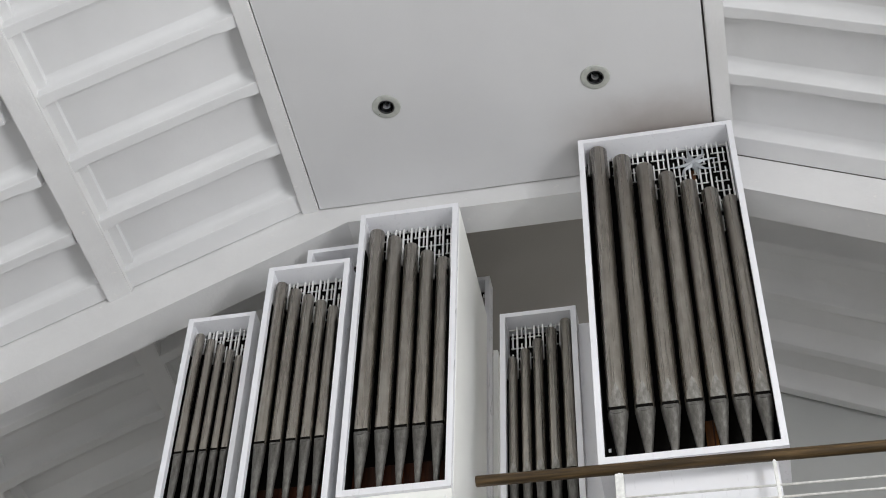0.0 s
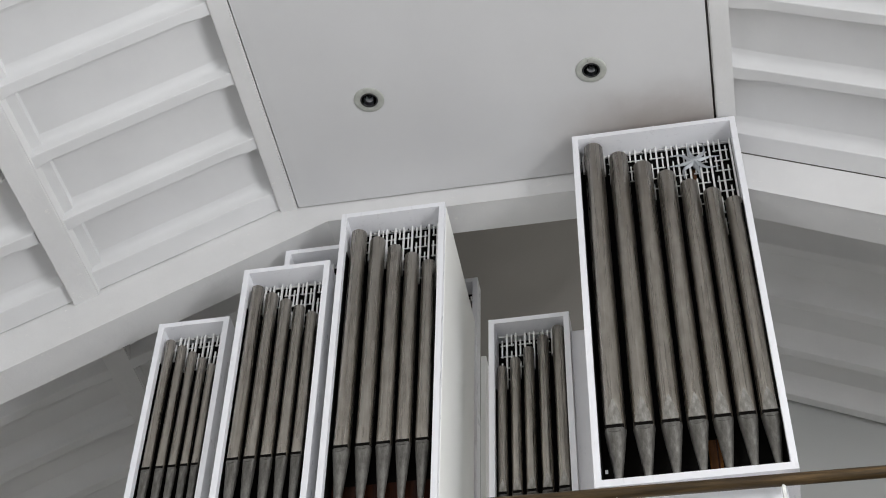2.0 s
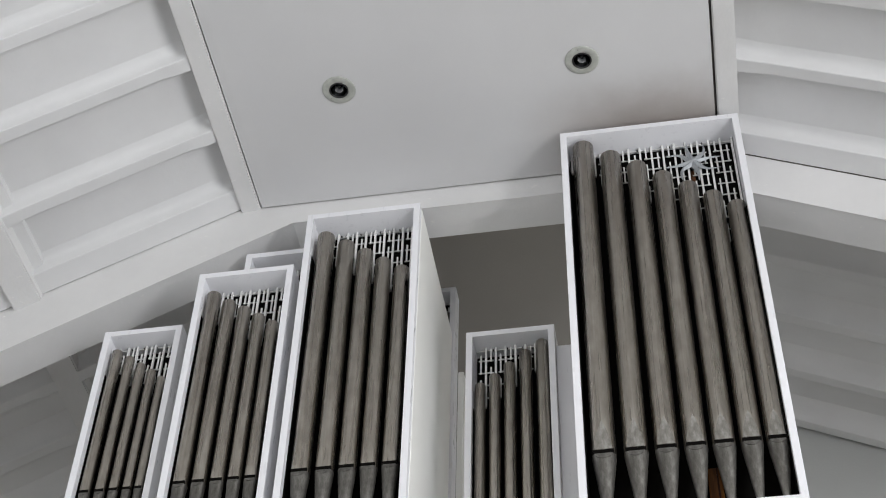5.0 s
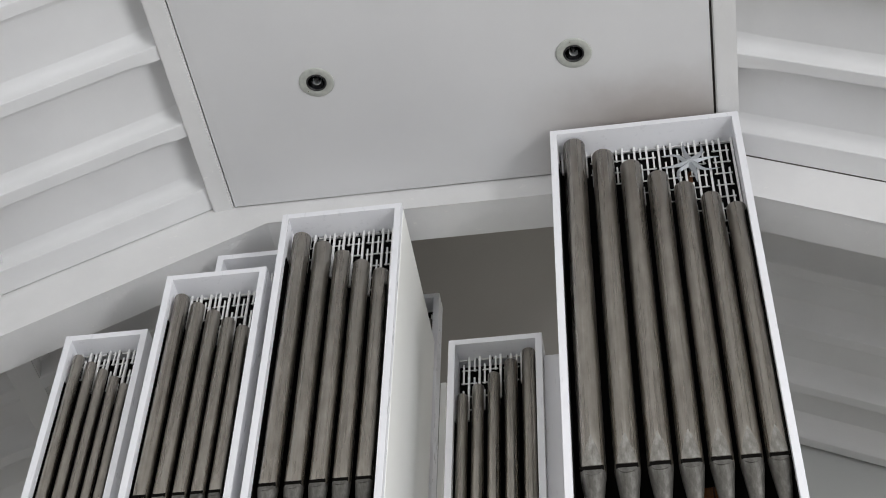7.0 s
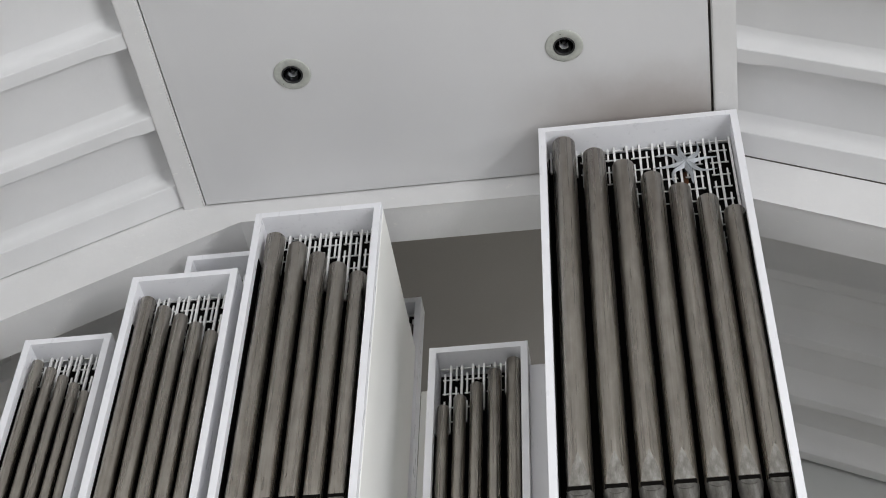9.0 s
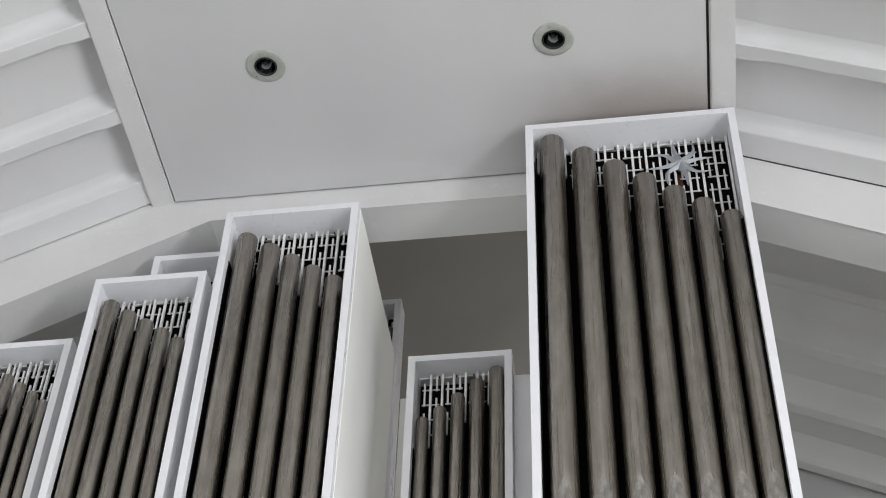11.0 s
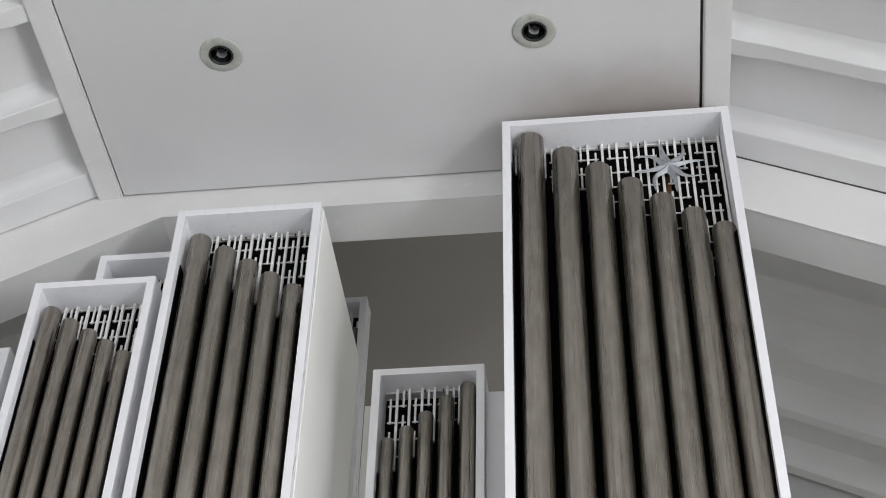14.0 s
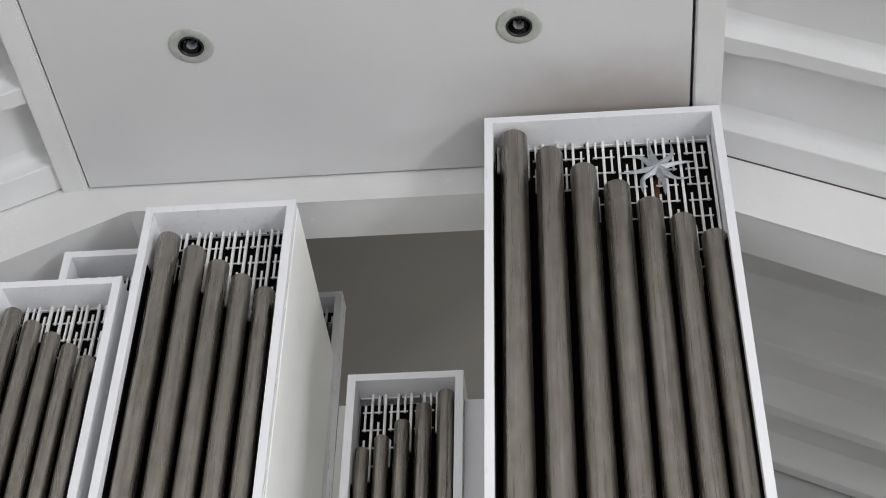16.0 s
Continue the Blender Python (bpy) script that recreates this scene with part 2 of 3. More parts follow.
def bay_roof(y0, y1, rafters, lift, lamps):
    """Flat panel, purlins, rafters and boards of one bay between y0 and y1."""
    gap, gap_r, gap_y = 0.004, 0.010, 0.009
    pz = PANEL_Z + lift
    # flat middle panel
    bm = bmesh.new()
    xa, xb, ya, yb = XC - PANEL_HALF + gap, XC + PANEL_HALF - gap_r, y0, y1 - gap_y
    xs = [xa]
    for lx in lamps:
        xs += [lx - 0.055, lx + 0.055]
    xs.append(xb)
    for i in range(0, len(xs), 2):
        box_into(bm, xs[i], xs[i + 1], ya, yb, pz, pz + 0.03)
    for lx in lamps:
        box_into(bm, lx - 0.055, lx + 0.055, ya, LAMP_Y - 0.055, pz, pz + 0.03)
        box_into(bm, lx - 0.055, lx + 0.055, LAMP_Y + 0.055, yb, pz, pz + 0.03)
    bmesh.ops.remove_doubles(bm, verts=bm.verts[:], dist=0.0001)
    inner = [f for f in bm.faces if abs(f.normal.z) < 0.5 and 0 < len([e for e in f.edges if len(e.link_faces) > 2])]
    bmesh.ops.delete(bm, geom=inner, context="FACES_ONLY")
    if lamps:
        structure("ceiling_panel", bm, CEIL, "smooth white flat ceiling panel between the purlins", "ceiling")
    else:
        # shade behind the beam is in this panel's base colour
        structure("ceiling_panel", bm, CEIL_SHADED, "flat ceiling panel above the gallery, its shade painted in warm grey", "ceiling")
    bm = bmesh.new()
    box_into(bm, XC - PANEL_HALF - 0.02, XC + PANEL_HALF + 0.02, y0, y1, pz + 0.11, pz + 0.15)
    structure("ceiling_backing", bm, GAP, "dark void above the ceiling panel joint", "ceiling")
    bm = bmesh.new()
    box_into(bm, XC + PANEL_HALF - 0.03, XC + PANEL_HALF + 0.008, y0, y1, pz + 0.034, pz + 0.05)
    box_into(bm, XC - PANEL_HALF - 0.008, XC - PANEL_HALF + 0.03, y0, y1, pz + 0.034, pz + 0.05)
    structure("panel_batten", bm, GAP, "grey batten in the open joint of the panel", "trim")
    for s in (-1, 1):
        # sloping boards, in one sheet above the rafters
        bm = bmesh.new()
        t = 0.115
        poly = [(XC + s * 1.40, roof_z(1.40, lift) + t), (XC + s * EAVE_X, roof_z(EAVE_X, lift) + t),
                (XC + s * EAVE_X, roof_z(EAVE_X, lift) + t + 0.1), (XC + s * 1.40, roof_z(1.40, lift) + t + 0.1)]
        prism_into(bm, [(p[0], p[1]) for p in poly], 1, y0, y1)
        structure("roof_slope", bm, PLASTER, "white plastered roof slope between the rafters", "ceiling")
        # purlins along the nave
        shift = 0.0 if lamps else 0.15
        for k, (xa, w, drop) in enumerate(((PANEL_HALF + 0.004, 0.118, -0.012), (2.63, 0.155, 0.02), (3.95, 0.135, 0.02), (5.25, 0.135, 0.02))):
            bm = bmesh.new()
            xa += shift * (k > 0)
            za = roof_z(xa, lift) - drop
            zb = roof_z(xa + w, lift) - drop
            if k == 0:
                za, zb = pz - 0.006, pz - 0.02
            poly = [(XC + s * xa, za), (XC + s * (xa + w), zb), (XC + s * (xa + w), zb + 0.3), (XC + s * xa, za + 0.3)]
            prism_into(bm, poly, 1, y0, y1)
            for v in bm.verts:
                d = fan(s, abs(v.co.x - XC), v.co.y)
                v.co.x += s * d
                v.co.z -= SLOPE * d * (k > 0)
            bmesh.ops.bevel(bm, geom=[e for e in bm.edges if abs(e.verts[0].co.y - e.verts[1].co.y) > 0.5], offset=0.008, segments=2, affect="EDGES")
            structure("purlin", bm, BEAMPAINT, "white painted longitudinal roof purlin", "beam")
        # rafters between the purlins, coved into the boards and swelling at their ends
        for xa, xb in ((1.487, 2.63 + shift), (2.785 + shift, 3.95 + shift), (4.085 + shift, 5.25 + shift)):
            for yc in rafters[s]:
                last = 0.1 < yc < 0.4
                ob = structure("rafter", rafter_mesh(s, xa, xb, yc, lift, 0.0 if last else 1.0, 0.078 if last else 0.038), PLASTER, "white plastered rafter with flared ends", "beam")
                for p in ob.data.polygons:
                    p.use_smooth = True
                ob.data.set_sharp_from_angle(angle=radians(28))
            if lift == 0 and s > 0:
                # open joint between the last rafter and the cross beam
                bm = bmesh.new()
                za, zb = roof_z(xa, lift) + 0.0185, roof_z(xb, lift) + 0.0185
                prism_into(bm, [(XC + s * xa, za), (XC + s * xb, zb), (XC + s * xb, zb + 0.02), (XC + s * xa, za + 0.02)], 1, BEAM_Y0 - 0.0055, BEAM_Y0 - 0.0005)
                structure("joint", bm, GAP, "dark open joint beside the cross beam", "trim")
            # narrow bead along the lower purlin
            bm = bmesh.new()
            zz = roof_z(xb - 0.02, lift)
            prism_into(bm, [(XC + s * (xb - 0.05), zz + 0.09), (XC + s * (xb + 0.01), zz + 0.05), (XC + s * (xb + 0.01), zz + 0.14), (XC + s * (xb - 0.05), zz + 0.14)], 1, y0, y1)
            for v in bm.verts:
                d = fan(s, xb, v.co.y)
                v.co.x += s * d
                v.co.z -= SLOPE * d
            structure("trim", bm, PLASTER, "narrow white bead along the purlin", "trim")


def rafter_mesh(s, xa, xb, yc, lift, flare=1.0, half=0.038):
    bm = bmesh.new()
    n = 16
    rows = []
    for i in range(n + 1):
        u = i / n
        if i == 0:
            xa, xb = xa + fan(s, xa, yc), xb + fan(s, xb, yc)
        xr = xa - 0.01 + (xb - xa + 0.02) * u
        d = min(xr - xa, xb - xr)
        k = 1.0 if d > 0.16 else 1.0 + 0.35 * (0.5 + 0.5 * math.cos(math.pi * max(0, d - 0.06) / 0.1)) if d > 0.06 else 1.35
        k = 1 + (k - 1) * flare
        drop = 0.013 * (k - 1) / 0.35
        z = roof_z(xr, lift) + (0.02 if lift == 0 else -0.008) - drop
        w = half * (1 + (k - 1) * 0.5)
        cove = [(0.185, 0.104), (0.14, 0.0925), (0.1, 0.0795), (0.067, 0.064), (0.04, 0.046), (0.02, 0.0265), (0.007, 0.0085), (0.001, 0.002), (-0.004, 0.0)]
        if lift == 0:
            cove = [(0.1, 0.103), (0.064, 0.0945), (0.038, 0.085), (0.02, 0.072), (0.009, 0.053), (0.003, 0.028), (0.001, 0.005), (-0.0035, 0.0)]
        else:
            cove = [(a * 0.85, b * 1.3) for a, b in cove]
        prof = [(-w - a, b) for a, b in cove] + [(w + a, b) for a, b in cove[::-1]]
        rows.append([bm.verts.new((XC + s * xr, yc + py, z + pz + drop * min(1.0, pz / 0.08))) for py, pz in prof])
    for a, b in zip(rows, rows[1:]):
        for j in range(len(a) - 1):
            bm.faces.new((a[j], a[j + 1], b[j + 1], b[j]))
    bm.faces.new(rows[0])
    bm.faces.new(rows[-1][::-1])
    return bm


def arch_beam(y0, y1):
    """The bent transverse beam: flat in the middle, falling to both sides."""
    bm = bmesh.new()
    low = []
    for s in (-1, 1):
        low.append([(XC + s * EAVE_X, BEAM_Z - 0.505 * (EAVE_X - BEND_HALF)), (XC + s * BEND_HALF, BEAM_Z)])
    poly = [low[0][0], low[0][1], low[1][1], low[1][0], (XC + EAVE_X, 10.6), (XC - EAVE_X, 10.6)]
    prism_into(bm, poly, 1, y0, y1)
    bmesh.ops.bevel(bm, geom=[e for e in bm.edges if abs(e.verts[0].co.y - e.verts[1].co.y) < 0.01 and e.verts[0].co.z < 9.5 and e.verts[1].co.z < 9.5 and e.verts[0].co.y < y0 + 0.01 and abs(e.verts[0].co.x - e.verts[1].co.x) > 0.1], offset=0.006, segments=2, affect="EDGES")
    return bm


bay_roof(NEAR_Y, BEAM_Y0, {-1: [0.268] + [0.278 - 0.522 * k for k in range(1, 27)], 1: [0.268] + [0.222 - 0.522 * k for k in range(1, 27)]}, 0.0, LAMPS)
bay_roof(BEAM_Y1, BACK_Y, {-1: [0.83, 1.32, 1.82, 2.31, 2.81], 1: [0.95, 1.46, 1.98, 2.51, 3.03]}, RISE, ())
structure("arch_beam", arch_beam(BEAM_Y0, BEAM_Y1), BEAMPAINT, "white painted bent cross beam with rough edges", "beam")

# ---- walls and floor ----
HALF = NAVE_HALF
bm = bmesh.new()
box_into(bm, XC - HALF - 0.3, XC + HALF + 0.3, NEAR_Y - 0.3, BACK_Y + 0.3, -0.2, 0.0)
structure("floor", bm, FLOOR, "grey stone church floor", "floor")
bm = bmesh.new()
box_into(bm, XC - HALF - 0.3, XC + HALF + 0.3, BACK_Y, BACK_Y + 0.3, 0.0, 10.8)
structure("wall_back", bm, WALL, "light grey plastered wall behind the organ", "wall")


def wall_with_windows(name, axis_x, xa, xb, spans, z0, z1, top):
    """A wall with tall window openings; spans lie along the wall."""
    bm = bmesh.new()
    cuts = sorted(spans)
    def put(a, b, za, zb):
        if axis_x:
            box_into(bm, a, b, xa, xb, za, zb)
        else:
            box_into(bm, xa, xb, a, b, za, zb)
    lo, hi = (XC - HALF, XC + HALF) if axis_x else (NEAR_Y, BACK_Y)
    pos = lo
    for a, b in cuts:
        put(pos, a, 0, top)
        put(a, b, 0, z0)
        put(a, b, z1, top)
        pos = b
    put(pos, hi, 0, top)
    return structure(name, bm, WALL, "light grey plastered nave wall with tall windows", "wall")


# unseen wall opening added for the gallery fill lamps
GALLERY_FILL_SPAN = (0.7, 2.6)
SIDE = [(-12.6, -10.8), (-9.4, -7.6), (-6.2, -4.4), (-3.0, -1.2)]
wall_with_windows("wall_west", False, XC - HALF - 0.3, XC - HALF, SIDE + [GALLERY_FILL_SPAN], 3.2, 6.9, 7.45)
wall_with_windows("wall_east", False, XC + HALF, XC + HALF + 0.3, SIDE + [GALLERY_FILL_SPAN], 3.2, 6.9, 7.45)
FRONT = [(XC - 4.4, XC - 2.0), (XC - 1.2, XC + 1.2), (XC + 2.0, XC + 4.4)]
wall_with_windows("wall_chancel", True, NEAR_Y - 0.3, NEAR_Y, FRONT, 3.2, 9.2, 10.8)
for a, b in SIDE:
    for s, p in ((-1, 55), (1, 110 if a > -4 else 445 if a > -7 else 110)):
        window_light("unseen_daylight", look((XC + s * (HALF + 0.02), (a + b) / 2, 5.05), (XC, (a + b) / 2, 5.05)), b - a, 3.7, p, (0.966, 0.973, 1.0))
for a, b in FRONT:
    window_light("unseen_daylight", look(((a + b) / 2, NEAR_Y - 0.02, 6.2), ((a + b) / 2, 0, 6.2)), b - a, 6.0, 78, (0.955, 0.97, 1.0))

# added fill from the east, brightens the cream side and gallery roof
window_light("unseen_daylight", look((XC + HALF + 0.02, 1.65, 6.3), (XC, 1.2, 5.4)), 1.9, 1.2, 58, (1.0, 0.99, 0.965))

# weaker added fill from the west for the gallery roof slopes
window_light("unseen_daylight", look((XC - HALF - 0.02, 1.65, 6.3), (XC, 1.2, 6.6)), 1.9, 1.2, 24, (1.0, 0.99, 0.965))

# gallery floor under the organ
bm = bevelled_box(XC - HALF, XC + HALF, -0.25, BACK_Y, 5.45, 5.7, 0.01)
structure("gallery_floor", bm, GALLERY, "brown wooden gallery floor carrying the organ", "floor")


# ---- organ cases ----
def foot_mouth_pipe(r, z_toe, z_mouth, z_top, parent, x, y, leaf):
    """One labial pipe: body, lips with a dark mouth, tapered foot, rounded rim."""
    h, seg, g = r * 3.0, 36, 0.0072 + 0.055 * r
    cut = lambda z: 1 - 0.29 * max(0.0, min(1.0, 1 - (z - z_mouth) / h)) ** 0.8
    bm = bmesh.new()
    levels = [(z_mouth - g, 1.0, 0.66), (z_mouth + g, 1.0, 0.66), (z_mouth + g, 1.0, cut(z_mouth))]
    levels += [(z_mouth + g + (h - g) * k / 12, 1.0, cut(z_mouth + g + (h - g) * k / 12)) for k in range(1, 13)]
    levels += [(z_top - 0.004, 1.0, 1.0), (z_top, 1 - 0.003 / r, 1.0), (z_top - 0.01, 1 - 0.006 / r, 1.0)]

    def tube(rows):
        rings = []
        for z, q, clip in rows:
            ring = []
            for k in range(seg):
                a = 2 * math.pi * k / seg
                ring.append(bm.verts.new((q * r * math.cos(a), max(q * r * math.sin(a), -r * clip), z)))
            rings.append(ring)
        for a, b in zip(rings, rings[1:]):
            for k in range(seg):
                bm.faces.new((a[k], a[(k + 1) % seg], b[(k + 1) % seg], b[k]))
        for ring in (rings[0][::-1], rings[-1]):
            bm.faces.new([bm.verts.new(v.co) for v in ring])

    tube(levels[:2])
    tube(levels[2:])
    pipe = part("pipe", bm, PIPE, parent, "", True)
    pipe.location = (x, y, 0)
    # foot: a long cone with a pressed-in lower lip
    bm = bmesh.new()
    zl, tall = z_mouth - g, z_mouth - g - z_toe
    rows = [(z_toe, 0.2, 1.0), (z_toe + tall * 0.06, 0.27, 1.0)]
    for k in range(6):
        z = zl - 0.85 * r * (1 - k / 5)
        rows.append((z, 1 - 0.73 * (zl - z) / (tall * 0.94), 0.93 - 0.23 * k / 5))
    tube(rows)
    foot = part("foot", bm, FOOT, pipe, "", True)
    # lower lip: the pressed half-round under the mouth
    bm = bmesh.new()
    cols, deep, grid = 8, 0.62 * r, []
    for k in range(9):
        u = k / 8
        half = 0.69 * math.sqrt(max(0.001, 1 - u * u))
        grid.append([bm.verts.new((r * half * (2 * m / cols - 1), -r * (0.70 + 0.23 * u * deep / (0.85 * r)) - 0.0014 - 0.002 * u * u, zl - 0.001 - deep * u)) for m in range(cols + 1)])
    for a, b in zip(grid, grid[1:]):
        for m in range(cols):
            bm.faces.new((a[m], a[m + 1], b[m + 1], b[m]))
    ret = bmesh.ops.extrude_face_region(bm, geom=bm.faces[:])
    for v in ret["geom"]:
        if isinstance(v, bmesh.types.BMVert):
            v.co.y += 0.006
    part("lower_lip", bm, FOOT, foot)
    if leaf:
        # scraped, pointed patch of the upper lip, following the flattened front
        bm = bmesh.new()
        cols, rows = 8, 14
        grid = []
        for k in range(rows + 1):
            u = k / rows
            z = z_mouth + g + 0.001 + u * r * leaf
            half = 0.70 * max(0.02, 1 - u ** 1.7)
            line = []
            for m in range(cols + 1):
                px = half * (2 * m / cols - 1)
                py = max(-math.sqrt(1 - px * px), -cut(z))
                line.append(bm.verts.new((px * r, py * r - 0.0016, z)))
            grid.append(line)
        for a, b in zip(grid, grid[1:]):
            for m in range(cols):
                bm.faces.new((a[m], a[m + 1], b[m + 1], b[m]))
        ret = bmesh.ops.extrude_face_region(bm, geom=bm.faces[:])
        for v in ret["geom"]:
            if isinstance(v, bmesh.types.BMVert):
                v.co.y += 0.005
        bmesh.ops.recalc_face_normals(bm, faces=bm.faces[:])
        part("upper_lip", bm, LIP, pipe, "", False)
    # black box filling the slot, in place of its shade
    bm = bevelled_box(-r * 0.84, r * 0.84, -r * 0.708, r * 0.2, z_mouth - g * 0.98, z_mouth + g * 1.05, 0)
    part("mouth", bm, INNER_SHADE, pipe)
    return pipe


def grille(parent, x0, x1, y, low, z1, first, step, odd, flip=1):
    """Meander lattice: plain hanging bars, and every second one crossed by stepped ties with short bars. low(x): where it ends."""
    w = 0.0052
    lat = part("grille_rail", bevelled_box(x0, x1, y + 0.008, y + 0.016, z1 - 0.008, z1, 0), GRILLE, parent)
    for u in (0.2, 0.4, 0.6, 0.8):
        xs = x0 + (x1 - x0) * u + step * 0.22
        part("screw", bevelled_box(xs - 0.003, xs + 0.003, y - 0.004, y + 0.008, z1 - 0.010, z1 - 0.004, 0.001), GASKET, lat)
    i, x = 0, x0 + first
    while x < x1 - 0.004:
        part("bar", bevelled_box(x - w * 1.1, x + w * 1.1, y - 0.014, y + 0.002, low(x), z1, 0.0012), GRILLE, lat)
        if i % 2 == odd:
            k, z = 0, z1 - 0.082
            xl, xr = x - flip * step * 0.5, x + flip * step * 0.53
            if x0 < xl < x1:
                part("short_bar", bevelled_box(xl - w * 0.85, xl + w * 0.85, y - 0.004, y + 0.004, z - 0.012, z1, 0), GRILLE, lat)
            while z > low(x) + 0.03:
                part("tie", bevelled_box(max(x0, min(xl, xr) - 0.013), min(x1, max(xl, xr) + 0.013), y + 0.004, y + 0.009, z - 0.003, z + 0.003, 0), GRILLE, lat)
                xs = xr if k % 2 == 0 else xl
                if x0 < xs < x1:
                    part("short_bar", bevelled_box(xs - w * 0.85, xs + w * 0.85, y - 0.004, y + 0.004, z - 0.092 - 0.011, z + 0.034, 0), GRILLE, lat)
                k, z = k + 1, z - 0.092
        i, x = i + 1, x + step
    return lat


def low_end(x, pipe_x, tops):
    for k in range(len(tops) - 1):
        if x < pipe_x[k + 1] or k == len(tops) - 2:
            u = max(0.0, min(1.0, (x - pipe_x[k]) / (pipe_x[k + 1] - pipe_x[k])))
            return tops[k] + (tops[k + 1] - tops[k]) * u - 0.14


def organ_case(name, label, x0, x1, yf, z0, z1, depth, tops, mouth_z, radii, cream=False, frame_w=0.036, pipe_x=None, lattice=(0.03, 0.064, 0), leaf=0.0, lattice_y=0.155, chest=0.11):
    c = thing(name, label, "organ case", "pipe cases of the organ", at=((x0 + x1) / 2, yf + depth / 2, z0))
    base = Matrix.Translation(c.location).inverted()
    f = frame_w
    made = []
    P = lambda *a: made.append(part(*a)) or made[-1]
    P("side_board", bevelled_box(x0, x0 + f, yf, yf + depth, z0, z1, 0.0016), CASE, c)
    P("side_board", bevelled_box(x1 - f, x1, yf, yf + depth, z0, z1, 0.0016), CASE, c)
    if cream:
        P("side_wing", bevelled_box(x1 + 0.021, x1 + 0.056, yf + depth + 0.142, yf + depth + 0.62, z0, z1 - 0.2, 0.003), CREAM, c, "cream lacquered rear side wing")
        P("side_panel", bevelled_box(x1 - 0.01, x1 + 0.003, yf + 0.05, yf + depth, z0 + 0.002, z1 - 0.002, 0.003), CREAM, c, "cream lacquered outer side panel")
    P("top_board", bevelled_box(x0 + f - 0.001, x1 - f + 0.001, yf + 0.0003, yf + depth, z1 - f, z1 - 0.0003, 0.0016), CASE, c)
    P("bottom_board", bevelled_box(x0 + f - 0.001, x1 - f + 0.001, yf + 0.0003, yf + depth, z0 + 0.0003, z0 + f * 1.25, 0.0016), CASE, c)
    inner = min(depth - 0.002, 0.195)
    # black sheets put the interior shade behind and beside the pipes
    P("back_panel", bevelled_box(x0 + f, x1 - f, yf + inner - 0.012, yf + inner, z0 + f, z1 - f - 0.001, 0), INNER_SHADE, c, "black inner back panel")
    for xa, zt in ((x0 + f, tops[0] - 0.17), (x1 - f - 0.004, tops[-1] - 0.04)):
        P("lining", bevelled_box(xa, xa + 0.004, yf + 0.045, yf + inner - 0.014, z0 + f * 1.3, zt, 0), INNER_SHADE, c, "black inner lining")
    P("wind_chest", bevelled_box(x0 + f + 0.01, x1 - f - 0.01, yf + inner - 0.05, yf + inner - 0.014, z0 + f * 1.3, z0 + f + chest, 0.004), REDWOOD, c, "dark red-brown wooden wind chest")
    n = len(tops)
    for i, zt in enumerate(tops):
        r = radii[0] + (radii[1] - radii[0]) * i / (n - 1)
        made.append(foot_mouth_pipe(r, z0 + f * 1.25, mouth_z, zt, c, pipe_x[i], yf + 0.022 + max(radii), leaf))
    made.append(grille(c, x0 + f + 0.006, x1 - f - 0.006, yf + min(lattice_y, depth - 0.03), lambda x: low_end(x, pipe_x, tops), z1 - f - 0.001, *lattice))
    for o in made:
        o.matrix_parent_inverse = base
    return c


BIG = "tall white organ case with seven dark pipes and silver star"
big = organ_case("organ_case", BIG, 0.0, 1.0, 0.0, 6.806, 9.5, 0.34,
                 (9.446, 9.337, 9.228, 9.12, 9.016, 8.92, 8.826), 7.216, (0.0585, 0.051), pipe_x=(0.121, 0.27, 0.411, 0.544, 0.672, 0.797, 0.914), lattice=(0.008, 0.0645, 1), leaf=2.75)
mid = organ_case("organ_case", "white organ case with a cream side and five dark pipes", -1.489, -0.831, 0.177, 6.909, 9.245, 1.1,
                 (9.118, 9.034, 8.947, 8.863, 8.786), 7.41, (0.0495, 0.0425), cream=True, pipe_x=(-1.384, -1.261, -1.147, -1.039, -0.932), lattice=(0.005, 0.0542, 0), chest=0.27)
c2 = organ_case("organ_case", "white organ case with five dark pipes stepping down", -2.092, -1.546, 0.206, 6.80, 8.877, 0.175,
                (8.757, 8.683, 8.617, 8.552, 8.487), 7.421, (0.0395, 0.034), pipe_x=(-2.006, -1.91, -1.815, -1.727, -1.642), lattice=(0.014, 0.0525, 0), chest=0.3)
c1 = organ_case("organ_case", "narrow white organ case with five slim dark pipes", -2.646, -2.193, 0.336, 6.70, 8.623, 0.19,
                (8.505, 8.447, 8.39, 8.333, 8.276), 7.521, (0.0295, 0.024), pipe_x=(-2.566, -2.485, -2.412, -2.34, -2.277), lattice=(0.02, 0.0525, 0), lattice_y=0.118, chest=0.3)
c4 = organ_case("organ_case", "low white organ case with five dark pipes rising", -0.639, -0.140, 0.682, 6.4, 8.669, 0.3,
                (8.313, 8.371, 8.445, 8.526, 8.592), 7.372, (0.030, 0.0365), pipe_x=(-0.566, -0.485, -0.402, -0.312, -0.218), lattice=(0.056, 0.056, 0, -1), leaf=2.6, lattice_y=0.115)
rear_l = organ_case("organ_case", "white rear organ case half hidden behind the others", -1.903, -1.492, 0.385, 7.2, 9.196, 0.18,
                    (8.98, 8.92, 8.86), 7.9, (0.036, 0.032), pipe_x=(-1.81, -1.70, -1.59), lattice=(0.03, 0.0525, 0))
